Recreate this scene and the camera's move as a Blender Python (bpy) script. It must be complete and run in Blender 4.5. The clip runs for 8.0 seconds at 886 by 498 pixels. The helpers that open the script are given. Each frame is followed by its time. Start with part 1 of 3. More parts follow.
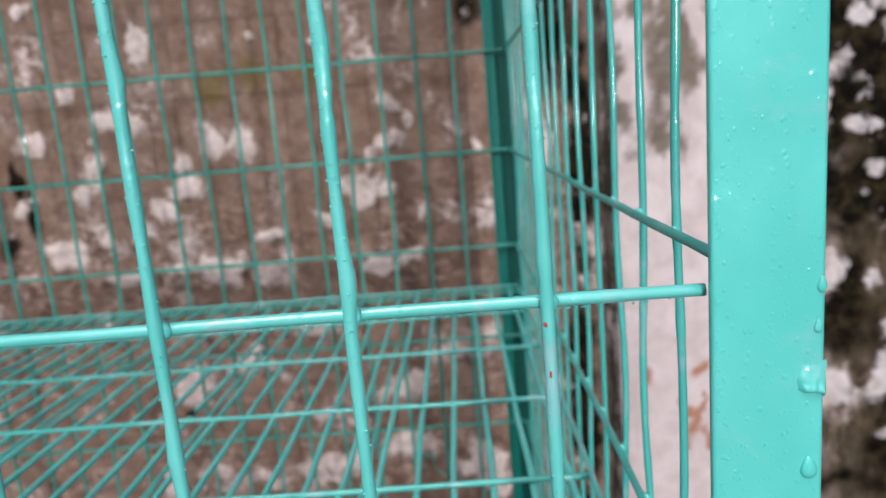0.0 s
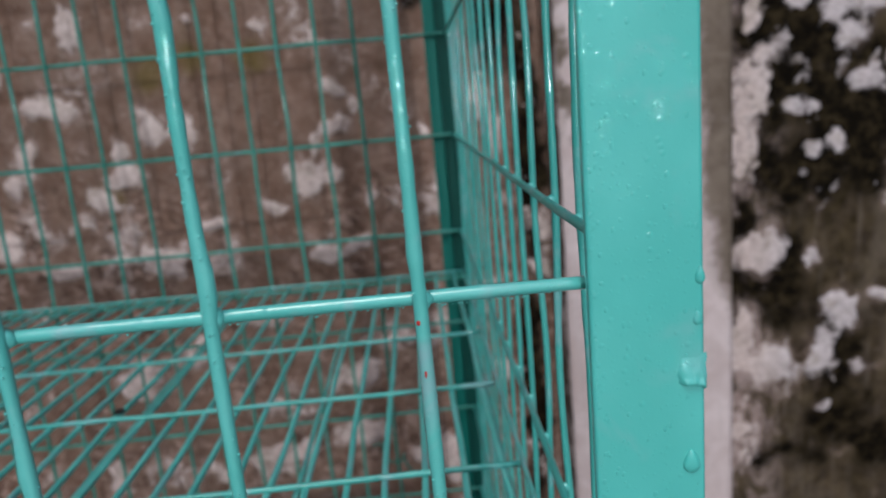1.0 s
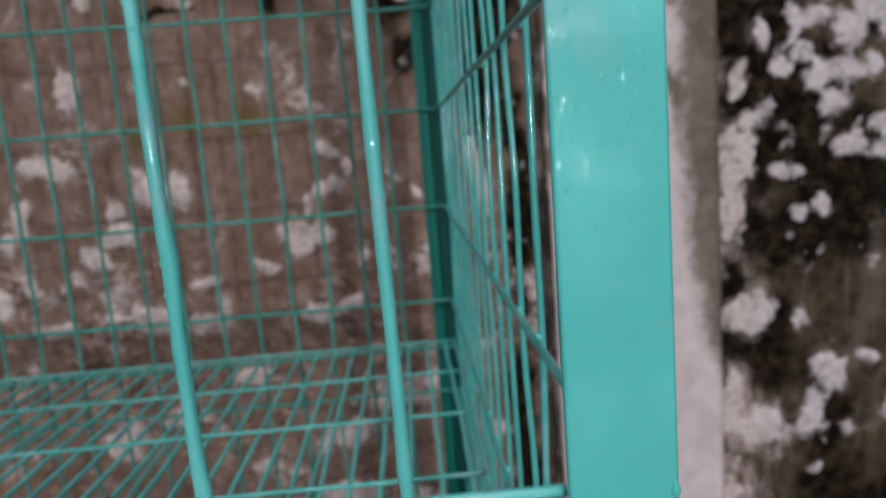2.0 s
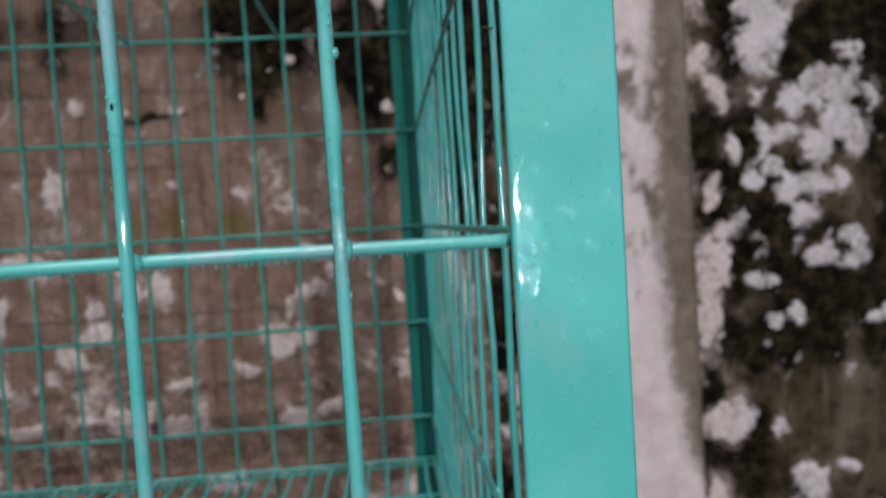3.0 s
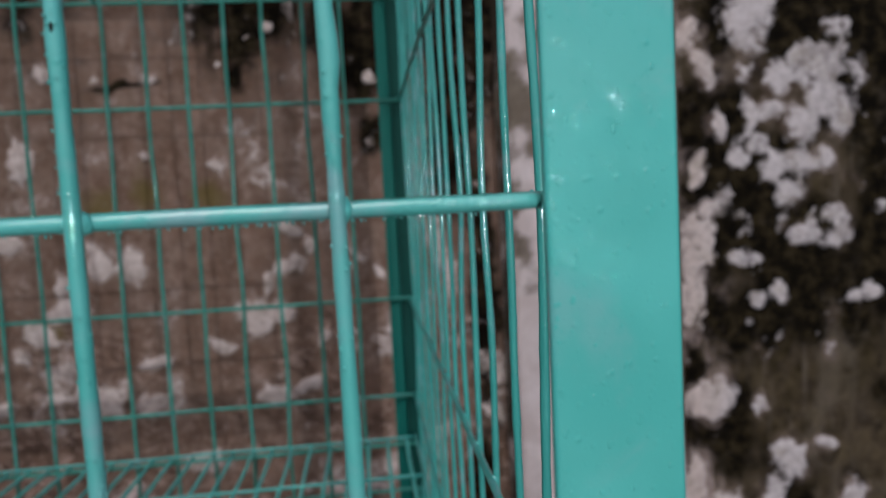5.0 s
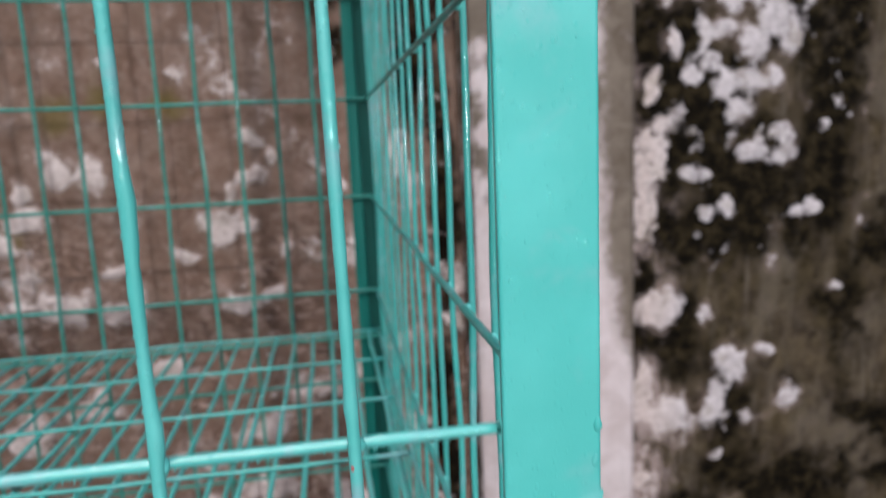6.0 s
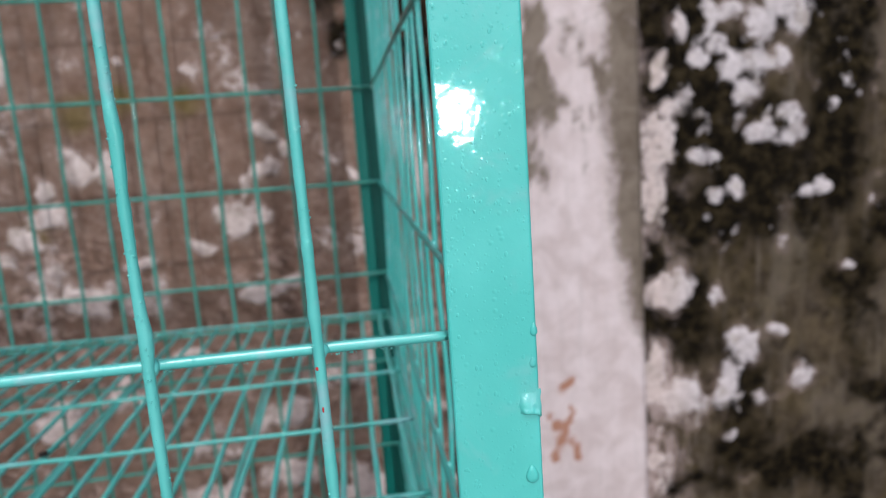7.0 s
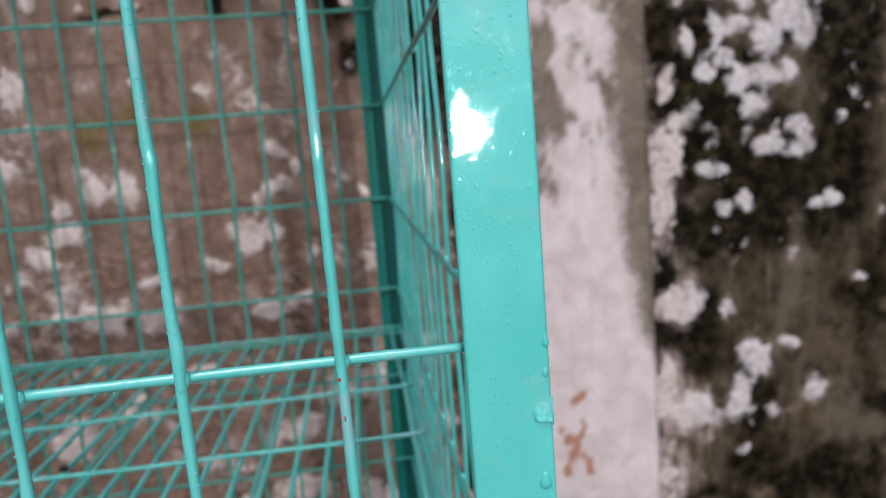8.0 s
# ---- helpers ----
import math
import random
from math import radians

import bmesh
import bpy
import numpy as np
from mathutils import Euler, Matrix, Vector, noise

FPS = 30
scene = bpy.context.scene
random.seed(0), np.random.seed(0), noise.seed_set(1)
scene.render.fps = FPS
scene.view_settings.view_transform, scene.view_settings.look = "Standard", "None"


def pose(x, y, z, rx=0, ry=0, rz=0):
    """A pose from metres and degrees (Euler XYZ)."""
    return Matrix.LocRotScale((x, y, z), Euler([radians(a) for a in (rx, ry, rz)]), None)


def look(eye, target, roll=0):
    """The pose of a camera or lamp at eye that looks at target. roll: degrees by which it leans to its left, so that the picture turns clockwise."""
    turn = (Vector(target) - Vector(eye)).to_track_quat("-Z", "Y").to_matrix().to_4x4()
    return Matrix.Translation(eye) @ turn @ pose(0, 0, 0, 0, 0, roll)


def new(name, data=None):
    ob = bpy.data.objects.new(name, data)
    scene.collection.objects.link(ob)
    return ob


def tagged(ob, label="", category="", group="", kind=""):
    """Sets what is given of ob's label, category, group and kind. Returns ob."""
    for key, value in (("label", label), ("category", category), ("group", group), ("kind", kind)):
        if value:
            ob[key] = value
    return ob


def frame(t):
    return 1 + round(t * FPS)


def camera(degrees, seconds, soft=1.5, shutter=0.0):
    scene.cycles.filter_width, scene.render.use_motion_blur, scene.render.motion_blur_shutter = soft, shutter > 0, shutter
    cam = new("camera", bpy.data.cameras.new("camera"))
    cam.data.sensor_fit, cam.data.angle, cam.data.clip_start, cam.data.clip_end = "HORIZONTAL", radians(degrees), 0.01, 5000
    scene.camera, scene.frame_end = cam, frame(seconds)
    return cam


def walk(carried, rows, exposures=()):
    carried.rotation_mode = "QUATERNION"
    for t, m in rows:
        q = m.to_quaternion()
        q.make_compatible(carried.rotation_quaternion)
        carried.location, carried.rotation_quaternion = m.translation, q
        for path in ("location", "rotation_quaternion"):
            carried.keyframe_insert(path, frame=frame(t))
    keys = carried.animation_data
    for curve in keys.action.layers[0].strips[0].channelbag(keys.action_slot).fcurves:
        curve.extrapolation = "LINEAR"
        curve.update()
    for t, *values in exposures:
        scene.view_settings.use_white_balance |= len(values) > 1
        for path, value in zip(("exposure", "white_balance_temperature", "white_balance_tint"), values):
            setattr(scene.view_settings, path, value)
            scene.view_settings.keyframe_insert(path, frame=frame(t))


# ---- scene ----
cam = camera(64.6, 8.0, soft=1.0, shutter=0.45)
cam.data.dof.use_dof, cam.data.dof.focus_distance, cam.data.dof.aperture_fstop = True, 0.2, 14.0
PATH = [
    (0, (-0.017, -0.163, 0.845), (-0.075, 1.804, 0.487), -4.6),
    (0.5, (-0.012, -0.157, 0.847), (-0.014, 1.802, 0.441), -4.5),
    (1, (0.004, -0.154, 0.844), (0.058, 1.803, 0.434), -5.0),
    (1.2, (0.006, -0.154, 0.846), (0.063, 1.803, 0.435), -5.3),
    (2.3, (0.009, -0.159, 0.902), (0.107, 1.827, 0.684), -4.2),
    (2.5, (0.01, -0.162, 0.91), (0.118, 1.829, 0.75), -4.2),
    (3, (0.012, -0.161, 0.937), (0.163, 1.831, 0.856), -3.4),
    (3.5, (0.012, -0.151, 0.957), (0.193, 1.84, 0.915), -3.8),
    (4, (0.009, -0.142, 0.972), (0.217, 1.847, 0.972), -3.7),
    (4.2, (0.003, -0.14, 0.961), (0.191, 1.851, 0.934), -3.4),
    (5.3, (0.007, -0.132, 0.926), (0.23, 1.845, 0.728), -3.0),
    (5.5, (0.005, -0.144, 0.917), (0.244, 1.828, 0.678), -3.6),
    (6, (0.0, -0.169, 0.877), (0.309, 1.782, 0.56), -2.4),
    (6.5, (0.005, -0.189, 0.862), (0.245, 1.767, 0.521), -2.9),
    (7, (0.015, -0.2, 0.86), (0.264, 1.758, 0.537), -3.9),
    (7.5, (0.013, -0.209, 0.864), (0.194, 1.759, 0.557), -4.3),
    (8, (0.012, -0.21, 0.862), (0.238, 1.758, 0.583), -4.5),
]
EXPOSURES = [(t, stops, 6240 if t > 0.9 else 6400, 10) for t, stops in (
    (0.0, 1.02), (0.5, 0.95), (1.0, 0.36), (2.5, 0.32), (3.5, 0.36), (4.0, 0.22), (5.5, 0.08), (6.0, 0.78), (6.5, 0.82), (7.5, 0.82), (8.0, 0.76))]
walk(cam, [(t, look(eye, target, roll)) for t, eye, target, roll in PATH], EXPOSURES)


# ---- light: overcast sky over the yard, a soft sun from the yard side, the lamp across the yard that glints in the paint ----
world = bpy.data.worlds.new("world")
scene.world = world
world.use_nodes = True
wn, wl = world.node_tree.nodes, world.node_tree.links
sky = wn.new("ShaderNodeTexSky")
sky.sky_type, sky.sun_disc = "NISHITA", False
sky.sun_elevation, sky.sun_rotation = radians(58), radians(200)
sky.dust_density, sky.air_density = 4.0, 1.0
wn["Background"].inputs["Strength"].default_value = 0.08
wl.new(sky.outputs[0], wn["Background"].inputs["Color"])

sun = new("sun", bpy.data.lights.new("sun", "SUN"))
sun.data.energy, sun.data.angle, sun.data.color = 0.72, radians(35), (1.0, 0.985, 0.97)
sun.matrix_world = look((-0.9, -2.6, 4.4), (0, 0, 0))

glare = new("yard_lamp", bpy.data.lights.new("yard_lamp", "AREA"))
glare.data.shape, glare.data.size, glare.data.energy, glare.data.color = "DISK", 0.10, 70.0, (1.0, 1.0, 1.0)
glare.matrix_world = look((0.66, -4.0, 0.98), (0.05, 0.4, 0.87))


# ---- small helpers ----
def part(name, bm, material, parent, label="", smooth=True):
    """One mesh under a thing, or a top-level mesh where parent is None."""
    me = bpy.data.meshes.new(name)
    bm.to_mesh(me)
    bm.free()
    return placed(name, me, material, parent, label, smooth)


def placed(name, me, material, parent, label="", smooth=True):
    if material and not me.materials:
        me.materials.append(material)
    if smooth:
        me.polygons.foreach_set("use_smooth", [True] * len(me.polygons))
    ob = new(name, me)
    ob.parent = parent
    if label:
        tagged(ob, label)
    return ob


class Nodes:
    """A short way to write a node material."""

    def __init__(self, name):
        self.mat = bpy.data.materials.new(name)
        self.mat.use_nodes = True
        self.tree = self.mat.node_tree
        self.bsdf = self.tree.nodes["Principled BSDF"]
        self.coord = self.tree.nodes.new("ShaderNodeTexCoord").outputs["Object"]

    def put(self, socket, value):
        if isinstance(value, bpy.types.NodeSocket):
            self.tree.links.new(value, socket)
        else:
            socket.default_value = (*value, 1) if isinstance(value, tuple) and len(value) == 3 and socket.type == "RGBA" else value

    def noise(self, scale, detail=4.0, rough=0.55, warp=0.0, stretch=None):
        n = self.tree.nodes.new("ShaderNodeTexNoise")
        vec = self.coord
        if stretch:
            m = self.tree.nodes.new("ShaderNodeMapping")
            m.inputs["Scale"].default_value = stretch
            self.tree.links.new(vec, m.inputs["Vector"])
            vec = m.outputs[0]
        self.tree.links.new(vec, n.inputs["Vector"])
        for key, v in (("Scale", scale), ("Detail", detail), ("Roughness", rough), ("Distortion", warp)):
            n.inputs[key].default_value = v
        return n.outputs["Fac"]

    def dots(self, scale, rare):
        """Round beads, one in a few cells: 1 at the top, 0 between."""
        v = self.tree.nodes.new("ShaderNodeTexVoronoi")
        v.inputs["Scale"].default_value = scale
        self.tree.links.new(self.coord, v.inputs["Vector"])
        split = self.tree.nodes.new("ShaderNodeSeparateColor")
        self.tree.links.new(v.outputs["Color"], split.inputs[0])
        return self.math("MULTIPLY", self.ramp(self.math("SUBTRACT", 0.32, v.outputs["Distance"]), 0.0, 0.3), self.math("GREATER_THAN", split.outputs[0], rare))

    def ramp(self, fac, low, high):
        n = self.tree.nodes.new("ShaderNodeMapRange")
        n.interpolation_type = "SMOOTHSTEP"
        self.put(n.inputs["Value"], fac)
        n.inputs["From Min"].default_value, n.inputs["From Max"].default_value = low, high
        return n.outputs["Result"]

    def math(self, op, a, b=0.0):
        n = self.tree.nodes.new("ShaderNodeMath")
        n.operation = op
        self.put(n.inputs[0], a)
        self.put(n.inputs[1], b)
        return n.outputs[0]

    def mix(self, fac, a, b):
        n = self.tree.nodes.new("ShaderNodeMix")
        n.data_type = "RGBA"
        self.put(n.inputs[0], fac)
        self.put(n.inputs[6], a)
        self.put(n.inputs[7], b)
        return n.outputs[2]

    def attribute(self, name):
        n = self.tree.nodes.new("ShaderNodeAttribute")
        n.attribute_name = name
        return n.outputs["Fac"]

    def bump(self, height, strength, distance):
        n = self.tree.nodes.new("ShaderNodeBump")
        n.inputs["Strength"].default_value, n.inputs["Distance"].default_value = strength, distance
        self.put(n.inputs["Height"], height)
        self.tree.links.new(n.outputs[0], self.bsdf.inputs["Normal"])

    def done(self, color, rough, metal=0.0):
        self.put(self.bsdf.inputs["Base Color"], color)
        self.put(self.bsdf.inputs["Roughness"], rough)
        self.bsdf.inputs["Metallic"].default_value = metal
        return self.mat


# ---- materials ----
def enamel(name, thin, low=(0.064, 0.42, 0.38), high=(0.084, 0.475, 0.435), coat=1.0, ripple=1.0, beading=0.32):
    """Glossy turquoise enamel, brushed on thickly: small runs, beads and places where it is thin over grey wire."""
    n = Nodes(name)
    tone = n.mix(n.ramp(n.noise(26, 3), 0.35, 0.7), low, high)
    tone = n.mix(n.math("MULTIPLY", n.ramp(n.noise(34, 4, 0.6, 0.4), 0.52, 0.68), thin), tone, (0.21, 0.40, 0.42))
    waves = n.math("ADD", n.math("MULTIPLY", n.noise(120, 2), 0.13 * ripple), n.math("MULTIPLY", n.noise(520, 2), 0.2 * ripple))
    waves = n.math("ADD", waves, n.math("MULTIPLY", n.noise(260, 2, 0.5, 0.0, (1.0, 1.0, 0.04)), 0.05))
    beads = n.math("ADD", n.dots(620, 0.35), n.math("MULTIPLY", n.dots(330, 0.6), 1.8))
    n.bump(n.math("ADD", waves, n.math("ADD", n.math("MULTIPLY", beads, beading), n.math("MULTIPLY", n.noise(900, 2), 0.05))), 0.6, 0.00028)
    n.tree.links.new(n.bsdf.inputs["Normal"].links[0].from_socket, n.bsdf.inputs["Coat Normal"])
    n.bsdf.inputs["Specular IOR Level"].default_value = 0.25
    n.bsdf.inputs["Coat Weight"].default_value = coat
    n.bsdf.inputs["Coat IOR"].default_value = 1.72
    n.bsdf.inputs["Coat Roughness"].default_value = 0.018 if coat > 0.9 else 0.09
    return n.done(tone, n.math("ADD", 0.42, n.math("MULTIPLY", n.noise(60, 3), 0.16)))


def wall_material():
    n = Nodes("weathered_wall")
    grain = n.noise(70, 5, 0.6)
    soft = n.noise(21, 5, 0.6, 0.6)
    jitter = n.math("ADD", n.math("MULTIPLY", n.math("SUBTRACT", soft, 0.5), 1.1), n.math("MULTIPLY", n.math("SUBTRACT", grain, 0.5), 0.55))
    ragged = n.math("ADD", n.math("MULTIPLY", n.math("SUBTRACT", soft, 0.5), 1.0), n.math("MULTIPLY", n.math("SUBTRACT", grain, 0.5), 0.22))
    streak = n.noise(7, 4, 0.6, 0.0, (6.0, 1.0, 0.6))
    brown = n.mix(n.ramp(soft, 0.3, 0.72), (0.152, 0.092, 0.067), (0.235, 0.149, 0.113))
    brown = n.mix(n.math("MULTIPLY", n.ramp(n.noise(9, 5, 0.65, 0.8), 0.46, 0.68), 0.42), brown, (0.30, 0.215, 0.172))
    brown = n.mix(n.math("MULTIPLY", n.ramp(n.noise(34, 5, 0.7), 0.5, 0.7), 0.38), brown, (0.083, 0.055, 0.037))
    brown = n.mix(n.math("MULTIPLY", n.ramp(grain, 0.48, 0.78), 0.25), brown, (0.315, 0.235, 0.195))
    brown = n.mix(n.math("MULTIPLY", n.ramp(n.noise(110, 3), 0.63, 0.74), 0.4), brown, (0.46, 0.38, 0.35))
    brown = n.mix(n.math("MULTIPLY", n.ramp(streak, 0.5, 0.75), 0.35), brown, (0.11, 0.08, 0.055))
    mossy = n.mix(n.ramp(soft, 0.32, 0.7), (0.018, 0.013, 0.006), (0.080, 0.060, 0.033))
    mossy = n.mix(n.math("MULTIPLY", n.ramp(streak, 0.46, 0.72), 0.6), mossy, (0.110, 0.090, 0.068))
    mossy = n.mix(n.math("MULTIPLY", n.ramp(n.noise(5, 4, 0.6, 0.6), 0.45, 0.68), 0.65), mossy, (0.115, 0.094, 0.070))
    base = n.mix(n.ramp(n.math("ADD", n.attribute("damp"), n.math("MULTIPLY", jitter, 0.5)), 0.35, 0.65), brown, mossy)
    base = n.mix(n.math("MULTIPLY", n.ramp(n.math("ADD", n.attribute("olive"), n.math("MULTIPLY", jitter, 0.7)), -0.1, 0.7), 0.75), base, (0.13, 0.098, 0.028))
    under = n.ramp(n.math("ADD", n.attribute("pale"), n.math("MULTIPLY", jitter, 1.1)), -0.55, 0.25)
    base = n.mix(n.math("MULTIPLY", under, 0.5), base, n.mix(n.ramp(soft, 0.35, 0.65), (0.19, 0.135, 0.11), (0.33, 0.25, 0.225)))
    fleck = n.attribute("fleck")
    base = n.mix(n.math("MULTIPLY", n.ramp(n.noise(26, 6, 0.72, 0.5), 0.47, 0.62), n.math("MULTIPLY", fleck, 0.8)), base, (0.075, 0.046, 0.035))
    base = n.mix(n.math("MULTIPLY", n.ramp(n.noise(44, 6, 0.75, 0.6, (0.75, 1.0, 1.2)), 0.51, 0.62), n.math("MULTIPLY", fleck, 0.85)), base, (0.40, 0.285, 0.245))
    film = n.math("MULTIPLY", n.math("SUBTRACT", 1.0, n.attribute("cool")), n.ramp(n.attribute("damp"), 0.55, 0.95))
    film = n.math("MULTIPLY", n.math("ADD", film, 0.05), n.ramp(n.noise(17, 6, 0.7, 0.8, (1.0, 1.0, 0.6)), 0.40, 0.55))
    base = n.mix(n.math("MULTIPLY", film, n.attribute("damp")), base, n.mix(n.ramp(grain, 0.35, 0.7), (0.27, 0.20, 0.18), (0.42, 0.335, 0.315)))
    base = n.mix(n.ramp(n.math("ADD", n.attribute("black"), n.math("MULTIPLY", ragged, 1.4)), -0.24, 0.5), base, n.mix(n.ramp(n.noise(30, 5, 0.7), 0.42, 0.68), (0.004, 0.003, 0.002), (0.034, 0.025, 0.013)))
    rosy = n.mix(n.ramp(grain, 0.35, 0.7), (0.52, 0.42, 0.39), (0.68, 0.58, 0.555))
    cool = n.mix(n.ramp(grain, 0.35, 0.7), (0.47, 0.415, 0.42), (0.60, 0.545, 0.555))
    chalk = n.mix(n.attribute("cool"), rosy, cool)
    chalk = n.mix(n.math("MULTIPLY", n.ramp(n.noise(13, 4, 0.6, 0.3), 0.5, 0.66), 0.55), chalk, (0.30, 0.25, 0.20))
    pale = n.ramp(n.math("ADD", n.attribute("pale"), n.math("MULTIPLY", jitter, 1.5)), -0.1, 0.4)
    base = n.mix(n.math("MULTIPLY", pale, n.math("MAXIMUM", n.ramp(n.noise(40, 6, 0.75), 0.36, 0.58), n.math("ADD", 0.6, n.math("MULTIPLY", n.ramp(n.noise(15, 5, 0.65, 0.4), 0.34, 0.56), 0.4)))), base, chalk)
    n.bump(n.math("ADD", n.math("ADD", grain, soft), n.math("MULTIPLY", pale, 0.5)), 0.4, 0.004)
    n.bsdf.inputs["Specular IOR Level"].default_value = 0.05
    return n.done(base, 0.92)


def plaster_material():
    n = Nodes("whitewashed_plaster")
    grain = n.noise(80, 6, 0.6)
    soft = n.noise(16, 5, 0.6, 0.5)
    jitter = n.math("ADD", n.math("MULTIPLY", n.math("SUBTRACT", soft, 0.5), 1.0), n.math("MULTIPLY", n.math("SUBTRACT", grain, 0.5), 0.6))
    white = n.mix(n.ramp(soft, 0.3, 0.7), (0.50, 0.41, 0.40), (0.64, 0.55, 0.55))
    drip = n.noise(9, 4, 0.6, 0.0, (7.0, 1.0, 0.6))
    white = n.mix(n.math("MULTIPLY", n.ramp(drip, 0.5, 0.75), 0.35), white, (0.40, 0.35, 0.34))
    bare = n.mix(n.ramp(soft, 0.3, 0.7), (0.115, 0.088, 0.066), (0.205, 0.165, 0.132))
    tone = n.mix(n.ramp(n.math("ADD", n.attribute("bare"), jitter), -0.2, 0.5), white, bare)
    tone = n.mix(n.math("MULTIPLY", n.ramp(n.math("ADD", n.attribute("rust"), jitter), -0.4, 0.45), 0.85), tone, (0.33, 0.13, 0.06))
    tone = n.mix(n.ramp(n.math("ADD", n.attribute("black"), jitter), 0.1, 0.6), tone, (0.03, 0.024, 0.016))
    n.bump(n.math("ADD", grain, soft), 0.35, 0.003)
    n.bsdf.inputs["Specular IOR Level"].default_value = 0.15
    return n.done(tone, 0.88)


def ground_material():
    n = Nodes("damp_concrete")
    tone = n.mix(n.ramp(n.noise(5, 6, 0.6), 0.35, 0.7), (0.045, 0.038, 0.03), (0.10, 0.085, 0.07))
    n.bump(n.noise(60, 6), 0.3, 0.004)
    n.bsdf.inputs["Specular IOR Level"].default_value = 0.2
    return n.done(tone, 0.85)


def plain(name, color, rough):
    n = Nodes(name)
    n.bsdf.inputs["Specular IOR Level"].default_value = 0.2
    return n.done(n.mix(n.noise(40, 3), tuple(c * 0.8 for c in color), color), rough)


PAINT = enamel("turquoise_enamel", 0.35, ripple=1.3)
BEAD_PAINT = enamel("smooth_turquoise_enamel", 0.0, ripple=0.1, beading=0.0)
WIRE_PAINT = enamel("turquoise_enamel_on_wire", 0.85, (0.078, 0.41, 0.375), (0.115, 0.475, 0.445), 1.0, 2.2)
# lighter copy of the enamel, brightened to offset weak light on floor wires
FLOOR_PAINT = enamel("turquoise_enamel_on_floor_wire", 0.5, (0.080, 0.45, 0.40), (0.118, 0.52, 0.47), 0.4)
# darker copy of the enamel: shade on side and cross wires is in the colour
SHADED_PAINT = enamel("shaded_thin_turquoise_enamel", 0.6, (0.046, 0.325, 0.29), (0.064, 0.38, 0.34), 0.55, 2.0)
# dull green, darkened to stand for weaker light at the back
SHADED_DULL_PAINT = enamel("shaded_dull_green_enamel", 0.3, (0.030, 0.21, 0.165), (0.052, 0.29, 0.235), 0.2)
WALL, PLASTER, CONCRETE = wall_material(), plaster_material(), ground_material()
# dark green of the back posts: their shade is mixed into the colour
SHADED_GREEN = plain("shaded_green_coat", (0.004, 0.16, 0.128), 0.5)
GROOVE_SHADE = plain("dark_groove_shade", (0.003, 0.075, 0.06), 0.6)
RED, DIRT = plain("red_primer", (0.45, 0.03, 0.03), 0.5), plain("black_dirt", (0.015, 0.013, 0.012), 0.9)


# ---- wall, pilaster, ground ----
rng = np.random.default_rng(7)
TABLES = rng.random((24, 64, 64))


def value_noise(x, z, size, k):
    """Smooth random field over the wall; size in metres."""
    u, v = x / size + 500.3, z / size + 500.7
    iu, iv = np.floor(u).astype(int), np.floor(v).astype(int)
    fu, fv = u - iu, v - iv
    fu, fv = fu * fu * (3 - 2 * fu), fv * fv * (3 - 2 * fv)
    tab = TABLES[k % 24]
    a, b = tab[iu % 64, iv % 64], tab[(iu + 1) % 64, iv % 64]
    c, d = tab[iu % 64, (iv + 1) % 64], tab[(iu + 1) % 64, (iv + 1) % 64]
    return (a * (1 - fu) + b * fu) * (1 - fv) + (c * (1 - fu) + d * fu) * fv


def fbm(x, z, size, k, octaves=4):
    total, amp, norm = 0, 1.0, 0
    for o in range(octaves):
        total = total + amp * value_noise(x, z, size / 2 ** o, k + o)
        norm, amp = norm + amp, amp * 0.55
    return total / norm


def spots(x, z, places, swell=1.0, rough=1.0):
    """Ragged blotches: 1 in the middle of each, 0 at its rim, below 0 outside."""
    wx = x + rough * 0.03 * (fbm(x, z, 0.10, 3) - 0.5) + rough * 0.026 * (fbm(x, z, 0.03, 8, 2) - 0.5)
    wz = z + rough * 0.03 * (fbm(x, z, 0.10, 9) - 0.5) + rough * 0.026 * (fbm(x, z, 0.03, 13, 2) - 0.5)
    best = np.full(x.shape, -1.0)
    for cx, cz, rx, rz in places:
        best = np.maximum(best, 1 - np.sqrt(((wx - cx) / (rx * swell)) ** 2 + ((wz - cz) / (rz * swell)) ** 2))
    return best + 0.55 * rough * (fbm(x, z, 0.035, 17, 3) - 0.5)


def slab(name, xs, zs, y, depth, relief, fields, material):
    """An upright slab with a finely divided front at y, its relief and its stain fields; plain back and sides."""
    gx, gz = np.meshgrid(np.array(xs), np.array(zs))
    nx, nz = len(xs), len(zs)
    gy = y + relief(gx, gz)
    front = np.stack([gx, gy, gz], -1).reshape(-1, 3)
    idx = np.arange(nx * nz).reshape(nz, nx)
    quads = np.stack([idx[:-1, :-1], idx[:-1, 1:], idx[1:, 1:], idx[1:, :-1]], -1).reshape(-1, 4).tolist()
    rim = np.concatenate([idx[0, :], idx[1:, -1], idx[-1, -2::-1], idx[-2:0:-1, 0]])
    verts = front.tolist()
    start = len(verts)
    for i in rim:
        verts.append((front[i][0], y + depth, front[i][2]))
    n = len(rim)
    for j in range(n):
        k = (j + 1) % n
        quads.append((int(rim[j]), start + j, start + k, int(rim[k])))
    quads.append(tuple(start + j for j in range(n)))
    me = bpy.data.meshes.new(name)
    me.from_pydata(verts, [], quads)
    for key, field in fields.items():
        values = np.concatenate([field(gx, gz).ravel(), field(front[rim, 0], front[rim, 2])]).astype(np.float32)
        me.attributes.new(key, "FLOAT", "POINT").data.foreach_set("value", values)
    me.update()
    return placed(name, me, material, None)


